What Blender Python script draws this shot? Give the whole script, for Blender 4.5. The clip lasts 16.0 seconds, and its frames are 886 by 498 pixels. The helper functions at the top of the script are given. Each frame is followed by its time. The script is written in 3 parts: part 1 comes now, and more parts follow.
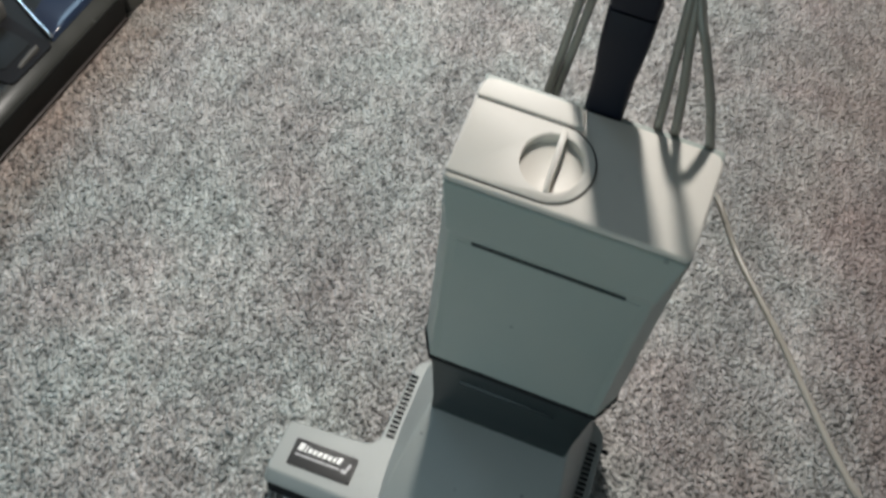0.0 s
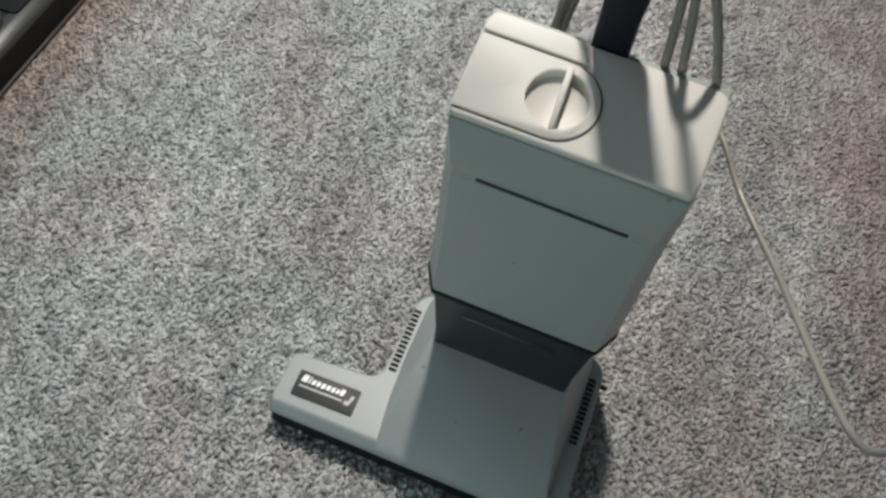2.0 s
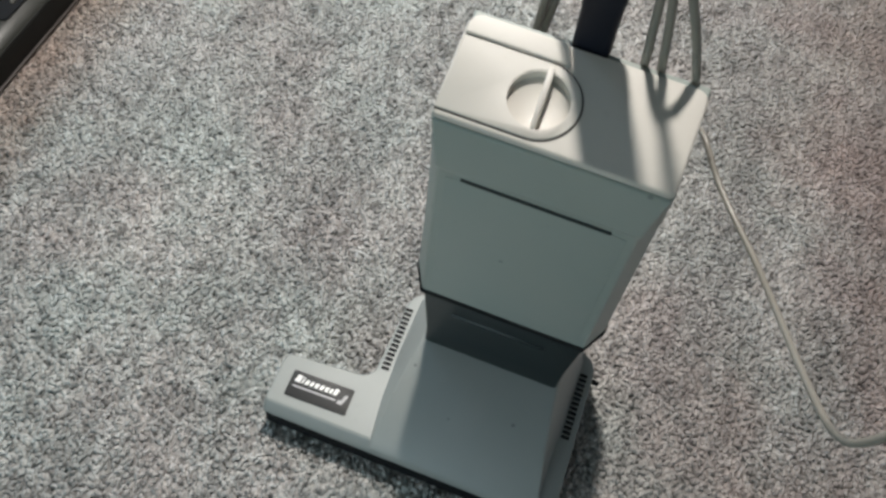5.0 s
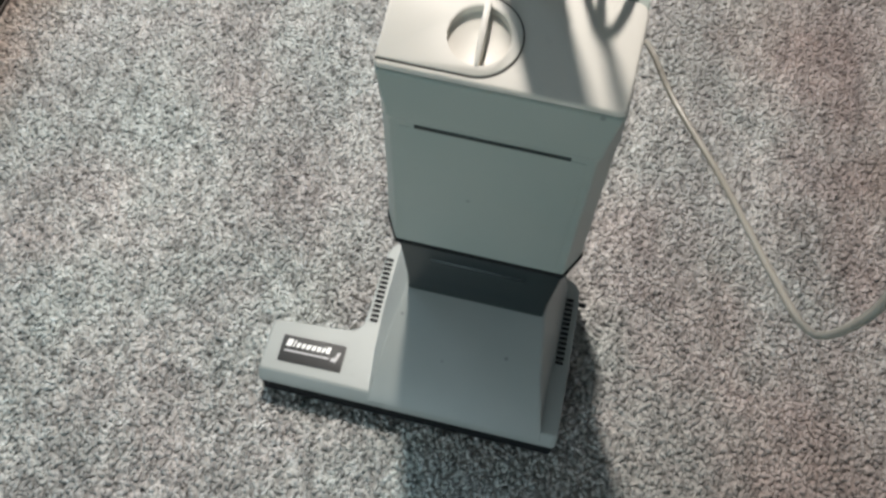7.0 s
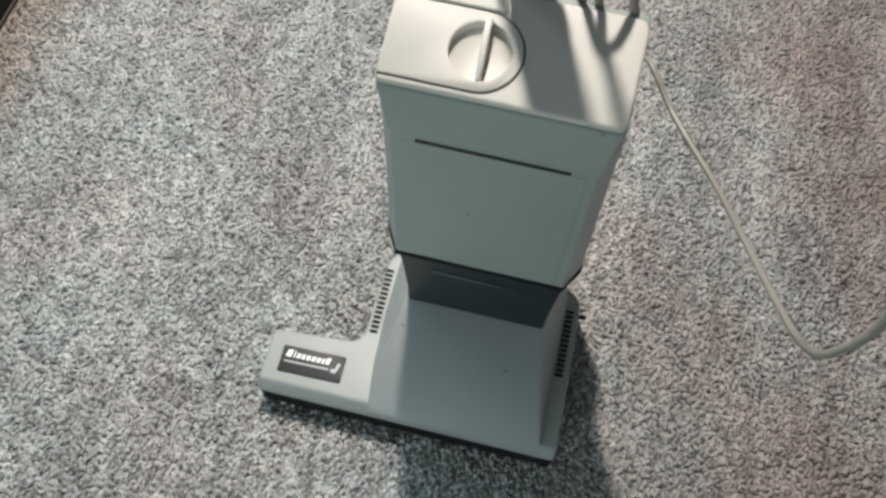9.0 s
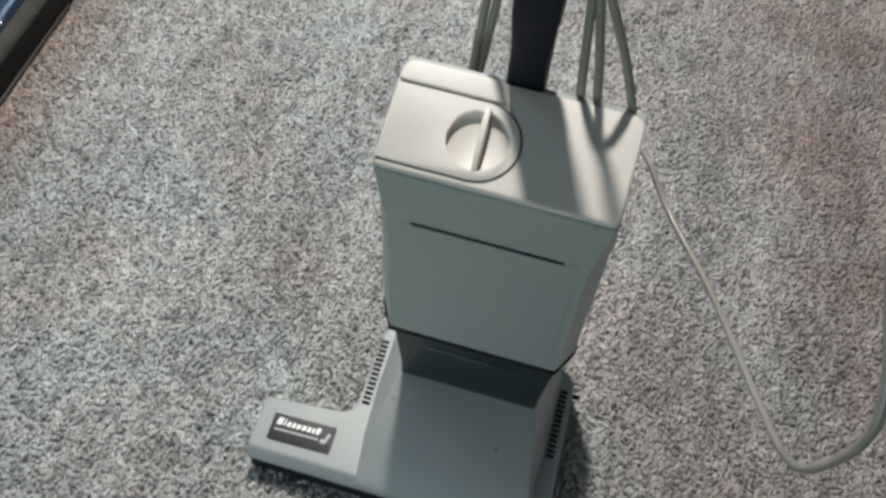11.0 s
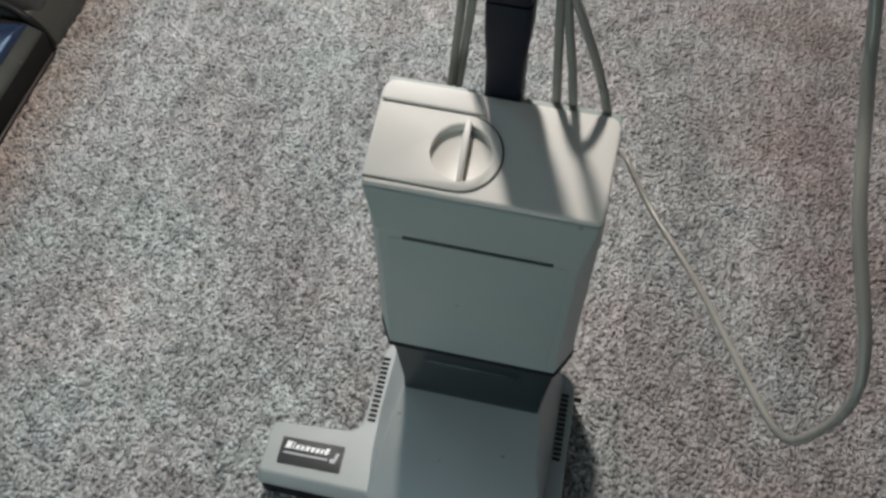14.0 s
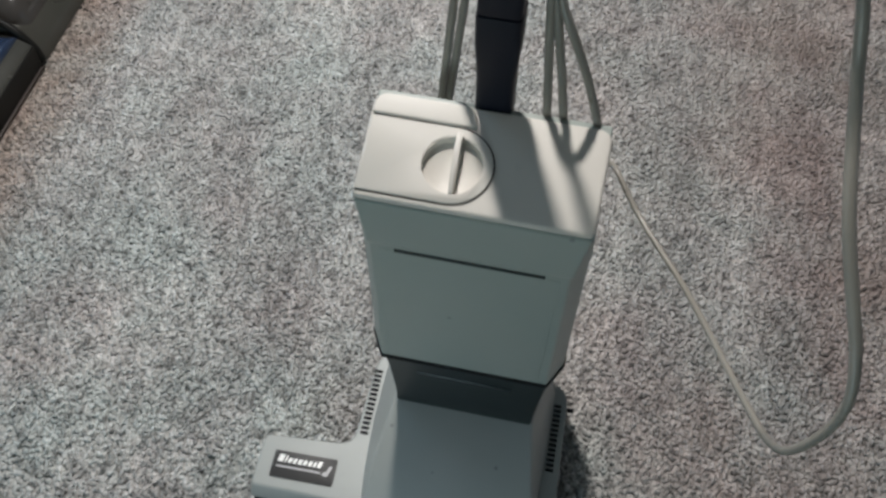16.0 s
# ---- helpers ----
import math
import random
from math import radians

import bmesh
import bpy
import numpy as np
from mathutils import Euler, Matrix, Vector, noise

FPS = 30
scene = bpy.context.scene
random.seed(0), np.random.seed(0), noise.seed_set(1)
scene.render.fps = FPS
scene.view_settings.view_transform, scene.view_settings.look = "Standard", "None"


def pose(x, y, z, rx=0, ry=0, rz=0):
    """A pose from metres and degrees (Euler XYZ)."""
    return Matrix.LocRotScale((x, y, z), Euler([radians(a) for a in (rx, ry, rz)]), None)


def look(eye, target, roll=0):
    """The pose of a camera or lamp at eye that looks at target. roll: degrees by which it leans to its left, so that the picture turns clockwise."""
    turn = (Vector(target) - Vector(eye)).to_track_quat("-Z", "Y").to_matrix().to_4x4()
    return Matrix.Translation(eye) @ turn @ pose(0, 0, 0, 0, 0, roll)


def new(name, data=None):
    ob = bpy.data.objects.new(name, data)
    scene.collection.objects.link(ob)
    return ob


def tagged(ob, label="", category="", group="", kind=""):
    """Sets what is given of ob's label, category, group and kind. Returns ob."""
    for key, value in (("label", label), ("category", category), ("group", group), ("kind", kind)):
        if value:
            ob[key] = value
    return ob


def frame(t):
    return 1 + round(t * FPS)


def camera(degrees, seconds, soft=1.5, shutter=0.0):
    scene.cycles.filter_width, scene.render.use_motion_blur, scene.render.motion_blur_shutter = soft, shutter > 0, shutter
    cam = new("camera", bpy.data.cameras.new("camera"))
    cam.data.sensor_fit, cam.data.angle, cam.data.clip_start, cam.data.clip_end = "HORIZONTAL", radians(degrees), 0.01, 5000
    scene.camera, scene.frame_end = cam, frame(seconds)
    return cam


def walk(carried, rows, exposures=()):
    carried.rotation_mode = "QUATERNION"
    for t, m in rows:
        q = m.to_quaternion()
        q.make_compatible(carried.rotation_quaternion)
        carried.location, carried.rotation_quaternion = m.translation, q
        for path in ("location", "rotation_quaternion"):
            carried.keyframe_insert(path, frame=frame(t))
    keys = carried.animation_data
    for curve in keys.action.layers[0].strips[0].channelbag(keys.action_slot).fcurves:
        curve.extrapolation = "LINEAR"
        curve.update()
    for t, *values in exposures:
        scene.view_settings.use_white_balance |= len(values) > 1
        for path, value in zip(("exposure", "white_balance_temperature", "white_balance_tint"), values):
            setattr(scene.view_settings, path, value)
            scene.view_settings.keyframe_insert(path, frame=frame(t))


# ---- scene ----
cam = camera(50.0, 16.0, soft=2.9, shutter=0.5)
PATH = [
    (0, (0.072, -0.357, 1.109), (-0.198, 0.779, -0.515), 9.0),
    (0.5, (0.077, -0.367, 1.11), (-0.164, 0.699, -0.565), 10.2),
    (1, (0.075, -0.367, 1.111), (-0.162, 0.673, -0.58), 10.0),
    (1.5, (0.075, -0.361, 1.113), (-0.156, 0.679, -0.579), 10.1),
    (2, (0.073, -0.361, 1.112), (-0.158, 0.672, -0.584), 10.4),
    (2.5, (0.073, -0.363, 1.111), (-0.157, 0.67, -0.586), 10.7),
    (3, (0.074, -0.362, 1.112), (-0.164, 0.671, -0.584), 10.3),
    (3.5, (0.075, -0.359, 1.114), (-0.156, 0.672, -0.585), 10.1),
    (3.7, (0.078, -0.358, 1.115), (-0.149, 0.677, -0.581), 10.2),
    (5.8, (0.085, -0.362, 1.124), (-0.134, 0.65, -0.588), 8.4),
    (6, (0.088, -0.362, 1.124), (-0.119, 0.614, -0.61), 6.4),
    (6.5, (0.095, -0.355, 1.125), (-0.085, 0.59, -0.628), 4.3),
    (7, (0.097, -0.351, 1.126), (-0.07, 0.581, -0.636), 3.6),
    (7.5, (0.098, -0.349, 1.126), (-0.072, 0.579, -0.638), 3.7),
    (8, (0.098, -0.348, 1.128), (-0.072, 0.59, -0.63), 3.7),
    (10.3, (0.094, -0.338, 1.133), (-0.087, 0.61, -0.619), 4.2),
    (10.5, (0.096, -0.332, 1.137), (-0.098, 0.631, -0.605), 4.7),
    (11, (0.103, -0.327, 1.144), (-0.112, 0.711, -0.552), 5.1),
    (11.5, (0.11, -0.331, 1.151), (-0.097, 0.751, -0.518), 4.2),
    (12, (0.108, -0.332, 1.159), (-0.105, 0.768, -0.498), 3.0),
    (12.5, (0.11, -0.342, 1.157), (-0.129, 0.773, -0.486), 1.8),
    (13, (0.108, -0.346, 1.16), (-0.129, 0.781, -0.475), 1.5),
    (13.5, (0.11, -0.345, 1.16), (-0.099, 0.729, -0.514), 1.3),
    (14, (0.11, -0.346, 1.159), (-0.105, 0.732, -0.512), 1.3),
    (14.5, (0.11, -0.346, 1.16), (-0.09, 0.754, -0.498), 2.2),
    (15, (0.107, -0.343, 1.16), (-0.078, 0.763, -0.496), 2.1),
    (15.5, (0.107, -0.345, 1.158), (-0.09, 0.755, -0.5), 1.7),
    (16, (0.109, -0.345, 1.161), (-0.091, 0.754, -0.498), 1.7),
]
walk(cam, [(t, look(eye, target, roll)) for t, eye, target, roll in PATH],
     exposures=((0.0, 0.15, 6540, 10), (0.5, 0.10, 6540, 10), (1.0, 0.15, 6560, 10.5), (3.7, 0.15, 6560, 10.5), (6.0, 0.32, 6620, 10.5), (6.5, 0.33, 6650, 10.5), (7.0, 0.51, 6680, 11), (8.2, 0.53, 6680, 11),
                (10.5, 0.31, 6540, 11), (11.1, 0.23, 6480, 11), (11.5, 0.05, 6450, 11.5), (12.0, 0.06, 6450, 11.5), (16.0, 0.07, 6450, 11.5)))

# ---- room light: one ceiling lamp, a daylit window, an added south fill ----
world = bpy.data.worlds.new("world")
scene.world = world
world.use_nodes = True
wn = world.node_tree.nodes
sky = wn.new("ShaderNodeTexSky")
sky.sky_type, sky.sun_disc, sky.sun_elevation, sky.sun_rotation = "NISHITA", False, radians(35), radians(200)
world.node_tree.links.new(sky.outputs[0], wn["Background"].inputs[0])
wn["Background"].inputs[1].default_value = 0.1

lamp = new("ceiling_lamp_light", bpy.data.lights.new("ceiling_lamp_light", "AREA"))
lamp.data.shape, lamp.data.size, lamp.data.energy = "DISK", 0.11, 43.0
lamp.data.color = (1.0, 0.96, 0.905)
lamp.matrix_world = pose(-0.345, 1.08, 2.25)

daylight = new("unseen_window_light", bpy.data.lights.new("unseen_window_light", "AREA"))
daylight.data.shape, daylight.data.size, daylight.data.size_y, daylight.data.energy = "RECTANGLE", 1.0, 1.1, 15.0
daylight.data.color = (0.56, 0.8, 1.0)
daylight.matrix_world = look((-1.93, 1.5, 1.4), (0.0, 1.5, 1.4))
# unseen south opening, added as cool fill on the vacuum's front
south_fill = new("unseen_window_light", bpy.data.lights.new("unseen_window_light", "AREA"))
south_fill.data.shape, south_fill.data.size, south_fill.data.size_y, south_fill.data.energy = "RECTANGLE", 1.4, 0.9, 7.8
south_fill.data.color = (0.52, 0.88, 1.0)
south_fill.matrix_world = look((-0.55, -2.06, 0.8), (-0.55, 0.0, 0.8))

doorway = new("doorway_light", bpy.data.lights.new("doorway_light", "AREA"))
doorway.data.shape, doorway.data.size, doorway.data.size_y, doorway.data.energy = "RECTANGLE", 0.85, 1.9, 0.3
doorway.data.color = (1.0, 0.66, 0.46)
doorway.matrix_world = look((2.46, 0.35, 1.0), (0.0, 0.35, 1.0))


# ---- materials ----
def nodes_of(name):
    m = bpy.data.materials.new(name)
    m.use_nodes = True
    nt = m.node_tree
    return m, nt, nt.nodes["Principled BSDF"]


def ramp(nt, fac, stops):
    r = nt.nodes.new("ShaderNodeValToRGB")
    while len(r.color_ramp.elements) < len(stops):
        r.color_ramp.elements.new(0.5)
    for e, (p, c) in zip(r.color_ramp.elements, stops):
        e.position, e.color = p, (*c, 1)
    nt.links.new(fac, r.inputs[0])
    return r.outputs[0]


def noise_at(nt, scale, detail=3.0, rough=0.55, vector=None):
    n = nt.nodes.new("ShaderNodeTexNoise")
    n.inputs["Scale"].default_value, n.inputs["Detail"].default_value, n.inputs["Roughness"].default_value = scale, detail, rough
    if vector is None:
        vector = nt.nodes.new("ShaderNodeTexCoord").outputs["Object"]
    nt.links.new(vector, n.inputs["Vector"])
    return n.outputs[0]


def blend(nt, fac, a, b, kind="MIX"):
    m = nt.nodes.new("ShaderNodeMix")
    m.data_type, m.blend_type = "RGBA", kind
    for sock, v in ((m.inputs[0], fac), (m.inputs[6], a), (m.inputs[7], b)):
        if isinstance(v, bpy.types.NodeSocket):
            nt.links.new(v, sock)
        elif isinstance(v, tuple):
            sock.default_value = (*v, 1)
        else:
            sock.default_value = v
    return m.outputs[2]


def bump(nt, bsdf, height, strength, distance):
    b = nt.nodes.new("ShaderNodeBump")
    b.inputs["Strength"].default_value, b.inputs["Distance"].default_value = strength, distance
    nt.links.new(height, b.inputs["Height"])
    nt.links.new(b.outputs[0], bsdf.inputs["Normal"])


def plastic(name, colour, worn, rough=0.45, grain=0.15, metal=0.0, dirt=0.6):
    """Moulded plastic: faint cloudy ageing, scuffs and a fine grain."""
    m, nt, b = nodes_of(name)
    cloud = noise_at(nt, 9.0, 4.0)
    fac = ramp(nt, cloud, ((0.35, (0, 0, 0)), (0.7, (1, 1, 1))))
    scuff = ramp(nt, noise_at(nt, 70.0, 5.0, 0.7), ((0.62, (0, 0, 0)), (0.74, (1, 1, 1))))
    col = blend(nt, fac, colour, worn)
    k = nt.nodes.new("ShaderNodeMath")
    k.operation, k.inputs[1].default_value = "MULTIPLY", 0.25 * dirt
    nt.links.new(scuff, k.inputs[0])
    col = blend(nt, k.outputs[0], col, tuple(c * 0.55 for c in colour))
    if dirt > 0.3:
        cell = nt.nodes.new("ShaderNodeTexVoronoi")
        cell.inputs["Scale"].default_value = 26.0
        nt.links.new(nt.nodes.new("ShaderNodeTexCoord").outputs["Object"], cell.inputs["Vector"])
        mark = ramp(nt, cell.outputs["Distance"], ((0.045, (0.5, 0.5, 0.5)), (0.075, (0, 0, 0))))
        col = blend(nt, mark, col, tuple(c * 0.3 for c in colour))
    nt.links.new(col, b.inputs["Base Color"])
    r = nt.nodes.new("ShaderNodeMapRange")
    r.inputs[3].default_value, r.inputs[4].default_value = rough - 0.07, rough + 0.1
    nt.links.new(cloud, r.inputs[0])
    nt.links.new(r.outputs[0], b.inputs["Roughness"])
    b.inputs["Metallic"].default_value = metal
    bump(nt, b, noise_at(nt, 900.0, 2.0), grain, 0.0004)
    return m


def carpet_material(name, tufts):
    """Speckled cut pile; each tuft has its own shade, with warm light tinted in eastward and a browner strip west."""
    m, nt, b = nodes_of(name)
    place = nt.nodes.new("ShaderNodeTexCoord").outputs["Object"]
    if tufts:
        shade = nt.nodes.new("ShaderNodeNewGeometry").outputs["Random Per Island"]
    else:
        v = nt.nodes.new("ShaderNodeTexVoronoi")
        v.inputs["Scale"].default_value = 170.0
        nt.links.new(place, v.inputs["Vector"])
        sep = nt.nodes.new("ShaderNodeSeparateColor")
        nt.links.new(v.outputs["Color"], sep.inputs[0])
        shade = sep.outputs[0]
    upright = nt.nodes.new("ShaderNodeMapping")
    upright.inputs["Scale"].default_value = (1.15, 0.62, 1.0)
    nt.links.new(place, upright.inputs["Vector"])
    fine = noise_at(nt, 105.0, 2.0, 0.55, upright.outputs[0])
    both = nt.nodes.new("ShaderNodeMath")
    both.operation, both.use_clamp = "MULTIPLY_ADD", True
    both.inputs[1].default_value = 0.52
    wide = nt.nodes.new("ShaderNodeMapRange")
    wide.inputs[1].default_value, wide.inputs[2].default_value = 0.3, 0.7
    wide.inputs[3].default_value, wide.inputs[4].default_value = 0.0, 0.48
    nt.links.new(fine, wide.inputs[0])
    nt.links.new(shade, both.inputs[0])
    nt.links.new(wide.outputs[0], both.inputs[2])
    col = ramp(nt, both.outputs[0], ((0.08, (0.22, 0.217, 0.213)), (0.28, (0.49, 0.487, 0.478)), (0.5, (0.71, 0.71, 0.697)), (0.85, (0.83, 0.83, 0.817))))
    # warm, dimmer light towards the room's east side, tinted into the carpet colour
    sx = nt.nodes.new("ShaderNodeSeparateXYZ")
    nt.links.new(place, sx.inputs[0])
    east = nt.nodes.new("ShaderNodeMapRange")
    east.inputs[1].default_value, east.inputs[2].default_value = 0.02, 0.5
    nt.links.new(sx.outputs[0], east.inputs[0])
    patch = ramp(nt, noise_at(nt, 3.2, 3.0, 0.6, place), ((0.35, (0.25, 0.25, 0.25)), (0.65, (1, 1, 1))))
    warm_dim = nt.nodes.new("ShaderNodeMath")
    warm_dim.operation = "MULTIPLY"
    nt.links.new(east.outputs[0], warm_dim.inputs[0])
    nt.links.new(patch, warm_dim.inputs[1])
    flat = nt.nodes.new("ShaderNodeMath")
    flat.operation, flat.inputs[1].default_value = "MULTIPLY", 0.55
    nt.links.new(warm_dim.outputs[0], flat.inputs[0])
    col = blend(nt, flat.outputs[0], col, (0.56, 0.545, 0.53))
    col = blend(nt, warm_dim.outputs[0], col, (0.70, 0.585, 0.56), "MULTIPLY")
    # browner, uneven strip along the row of machines
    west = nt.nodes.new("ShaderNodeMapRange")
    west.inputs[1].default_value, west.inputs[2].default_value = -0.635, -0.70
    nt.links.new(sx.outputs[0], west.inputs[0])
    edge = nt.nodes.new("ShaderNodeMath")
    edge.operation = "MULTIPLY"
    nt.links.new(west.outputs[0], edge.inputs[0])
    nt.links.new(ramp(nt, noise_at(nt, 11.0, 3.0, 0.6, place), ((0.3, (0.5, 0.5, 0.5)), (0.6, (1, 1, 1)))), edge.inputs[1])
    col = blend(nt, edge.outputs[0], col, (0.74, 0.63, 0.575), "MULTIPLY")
    trod = ramp(nt, noise_at(nt, 7.0, 4.0, 0.6, place), ((0.32, (0.85, 0.85, 0.85)), (0.68, (1, 1, 1))))
    col = blend(nt, 1.0, col, trod, "MULTIPLY")
    turned = nt.nodes.new("ShaderNodeMapping")
    turned.inputs["Rotation"].default_value = (0, 0, radians(-32))
    turned.inputs["Scale"].default_value = (7.0, 1.6, 1.0)
    nt.links.new(place, turned.inputs["Vector"])
    streak = ramp(nt, noise_at(nt, 1.0, 3.0, 0.5, turned.outputs[0]), ((0.38, (0.80, 0.795, 0.80)), (0.62, (1, 1, 1))))
    col = blend(nt, 1.0, col, streak, "MULTIPLY")
    hue = ramp(nt, noise_at(nt, 5.0, 3.0, 0.6, place), ((0.36, (1.0, 0.955, 0.94)), (0.64, (0.95, 1.0, 0.985))))
    col = blend(nt, 1.0, col, hue, "MULTIPLY")
    clump = ramp(nt, noise_at(nt, 45.0, 3.0, 0.6, upright.outputs[0]), ((0.36, (0.70, 0.70, 0.70)), (0.58, (1, 1, 1))))
    col = blend(nt, 1.0, col, clump, "MULTIPLY")
    nt.links.new(col, b.inputs["Base Color"])
    b.inputs["Roughness"].default_value = 0.95
    b.inputs["Specular IOR Level"].default_value = 0.1
    if not tufts:
        bump(nt, b, shade, 0.6, 0.004)
        # the tufts' own self-shade, put into the flat carpet's colour
        nt.links.new(blend(nt, 1.0, col, (0.76, 0.76, 0.76), "MULTIPLY"), b.inputs["Base Color"])
    return m


def paint(name, colour):
    m, nt, b = nodes_of(name)
    nt.links.new(blend(nt, noise_at(nt, 2.5, 4.0), colour, tuple(c * 0.92 for c in colour)), b.inputs["Base Color"])
    b.inputs["Roughness"].default_value = 0.8
    bump(nt, b, noise_at(nt, 220.0, 2.0), 0.2, 0.001)
    return m


GREY = plastic("grey_plastic", (0.352, 0.376, 0.36), (0.385, 0.402, 0.385), 0.42)
GREEN = plastic("green_grey_plastic", (0.33, 0.378, 0.352), (0.36, 0.398, 0.368), 0.4)
CREAM = plastic("cream_plastic", (0.63, 0.60, 0.55), (0.66, 0.63, 0.575), 0.42)
SEAM = plastic("dark_seam", (0.05, 0.043, 0.035), (0.07, 0.06, 0.05), 0.7)
CHAR = plastic("charcoal_plastic", (0.009, 0.017, 0.019), (0.014, 0.023, 0.025), 0.42)
NAVY = plastic("navy_black_plastic", (0.004, 0.0056, 0.014), (0.006, 0.0082, 0.018), 0.5, dirt=0.2)
NAVY.node_tree.nodes["Principled BSDF"].inputs["Specular IOR Level"].default_value = 0.3
BLACK = plastic("black_rubber", (0.010, 0.0105, 0.012), (0.016, 0.016, 0.018), 0.75)
CORD = plastic("grey_vinyl_cord", (0.27, 0.25, 0.218), (0.305, 0.285, 0.248), 0.28)
BADGE = plastic("badge_black", (0.02, 0.02, 0.02), (0.03, 0.03, 0.03), 0.5, dirt=0.2)
SILVER = plastic("badge_silver", (0.82, 0.82, 0.80), (0.9, 0.9, 0.88), 0.3, dirt=0.1)
PEWTER = plastic("badge_pewter", (0.35, 0.35, 0.36), (0.42, 0.42, 0.43), 0.35, dirt=0.2)
GLOSS = plastic("glossy_smoke_plastic", (0.04, 0.037, 0.034), (0.052, 0.047, 0.043), 0.12, 0.03)
SMOKE = plastic("dark_olive_plastic", (0.045, 0.045, 0.038), (0.06, 0.058, 0.05), 0.28, 0.04)
RIM = plastic("glossy_rim_plastic", (0.042, 0.042, 0.037), (0.056, 0.055, 0.048), 0.24, 0.03)
# black gloss; the blue of a sky reflection is put into its base colour
MIRROR = plastic("black_gloss_sky_tint", (0.018, 0.03, 0.06), (0.024, 0.036, 0.066), 0.1, 0.0, dirt=0.1)
MIRROR.node_tree.nodes["Principled BSDF"].inputs["IOR"].default_value = 1.48
SATIN = plastic("satin_black_plastic", (0.008, 0.008, 0.007), (0.012, 0.0115, 0.010), 0.5)
TAUPE = plastic("taupe_plastic", (0.12, 0.112, 0.10), (0.15, 0.14, 0.125), 0.55)
STEEL = plastic("polished_trim", (0.6, 0.62, 0.66), (0.7, 0.72, 0.75), 0.12, 0.02, metal=1.0)
for low in (SATIN, BLACK, TAUPE):
    low.node_tree.nodes["Principled BSDF"].inputs["Specular IOR Level"].default_value = 0.2
BROWNLIP = plastic("brown_bumper", (0.022, 0.014, 0.011), (0.035, 0.022, 0.017), 0.5)
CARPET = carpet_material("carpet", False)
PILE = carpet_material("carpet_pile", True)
WALL = paint("wall_paint", (0.36, 0.36, 0.35))
CEIL = paint("ceiling_paint", (0.36, 0.36, 0.355))


# ---- mesh helpers ----
def finish(name, bm, material, smooth=40):
    bmesh.ops.recalc_face_normals(bm, faces=bm.faces[:])
    me = bpy.data.meshes.new(name)
    bm.to_mesh(me)
    bm.free()
    me.materials.append(material)
    if smooth:
        me.polygons.foreach_set("use_smooth", [True] * len(me.polygons))
        me.set_sharp_from_angle(angle=radians(smooth))
    return me


def part(name, bm, material, parent, label=""):
    ob = new(name, finish(name, bm, material))
    ob.parent = parent
    return tagged(ob, label)


def loft(rings, bevel=0.0, segments=2, sharp=25, closed=True):
    """A solid through rings of equal length."""
    bm = bmesh.new()
    vs = [[bm.verts.new(p) for p in r] for r in rings]
    n = len(rings[0])
    for a, b in zip(vs, vs[1:]):
        for i in range(n):
            bm.faces.new((a[i], a[(i + 1) % n], b[(i + 1) % n], b[i]))
    if closed:
        bm.faces.new(vs[0][::-1])
        bm.faces.new(vs[-1])
    bmesh.ops.recalc_face_normals(bm, faces=bm.faces[:])
    if bevel:
        edges = [e for e in bm.edges if len(e.link_faces) == 2 and e.calc_face_angle(0) > radians(sharp)]
        bmesh.ops.bevel(bm, geom=edges, offset=bevel, segments=segments, profile=0.6, affect="EDGES", clamp_overlap=True)
    return bm


def block(x0, x1, y0, y1, z0, z1, bevel=0.002, segments=2):
    return loft([[(x0, y0, z), (x1, y0, z), (x1, y1, z), (x0, y1, z)] for z in (z0, z1)], bevel, segments)


def slab(outline, z0, z1, bevel=0.002, segments=2):
    return loft([[(x, y, z) for x, y in outline] for z in (z0, z1)], bevel, segments)


def rounded(points, radii, steps=6):
    """A plan outline with its corners rounded by the radii."""
    out, n = [], len(points)
    for i, (p, r) in enumerate(zip(points, radii)):
        p, a, b = Vector(p), Vector(points[i - 1]), Vector(points[(i + 1) % n])
        if r <= 0:
            out.append(tuple(p))
            continue
        u, v = (a - p).normalized(), (b - p).normalized()
        d = r / math.tan(u.angle(v) / 2)
        s, e = p + u * d, p + v * d
        for k in range(steps + 1):
            t = k / steps
            out.append(tuple((1 - t) ** 2 * s + 2 * t * (1 - t) * p + t * t * e))
    return out


def spline(points, steps=8):
    """Catmull-Rom through the points."""
    P = [Vector(p) for p in points]
    P = [2 * P[0] - P[1], *P, 2 * P[-1] - P[-2]]
    out = []
    for i in range(1, len(P) - 2):
        a, b, c, d = P[i - 1 : i + 3]
        for k in range(steps):
            t = k / steps
            out.append(0.5 * (2 * b + (c - a) * t + (2 * a - 5 * b + 4 * c - d) * t * t + (3 * b - a - 3 * c + d) * t ** 3))
    return out + [P[-2]]


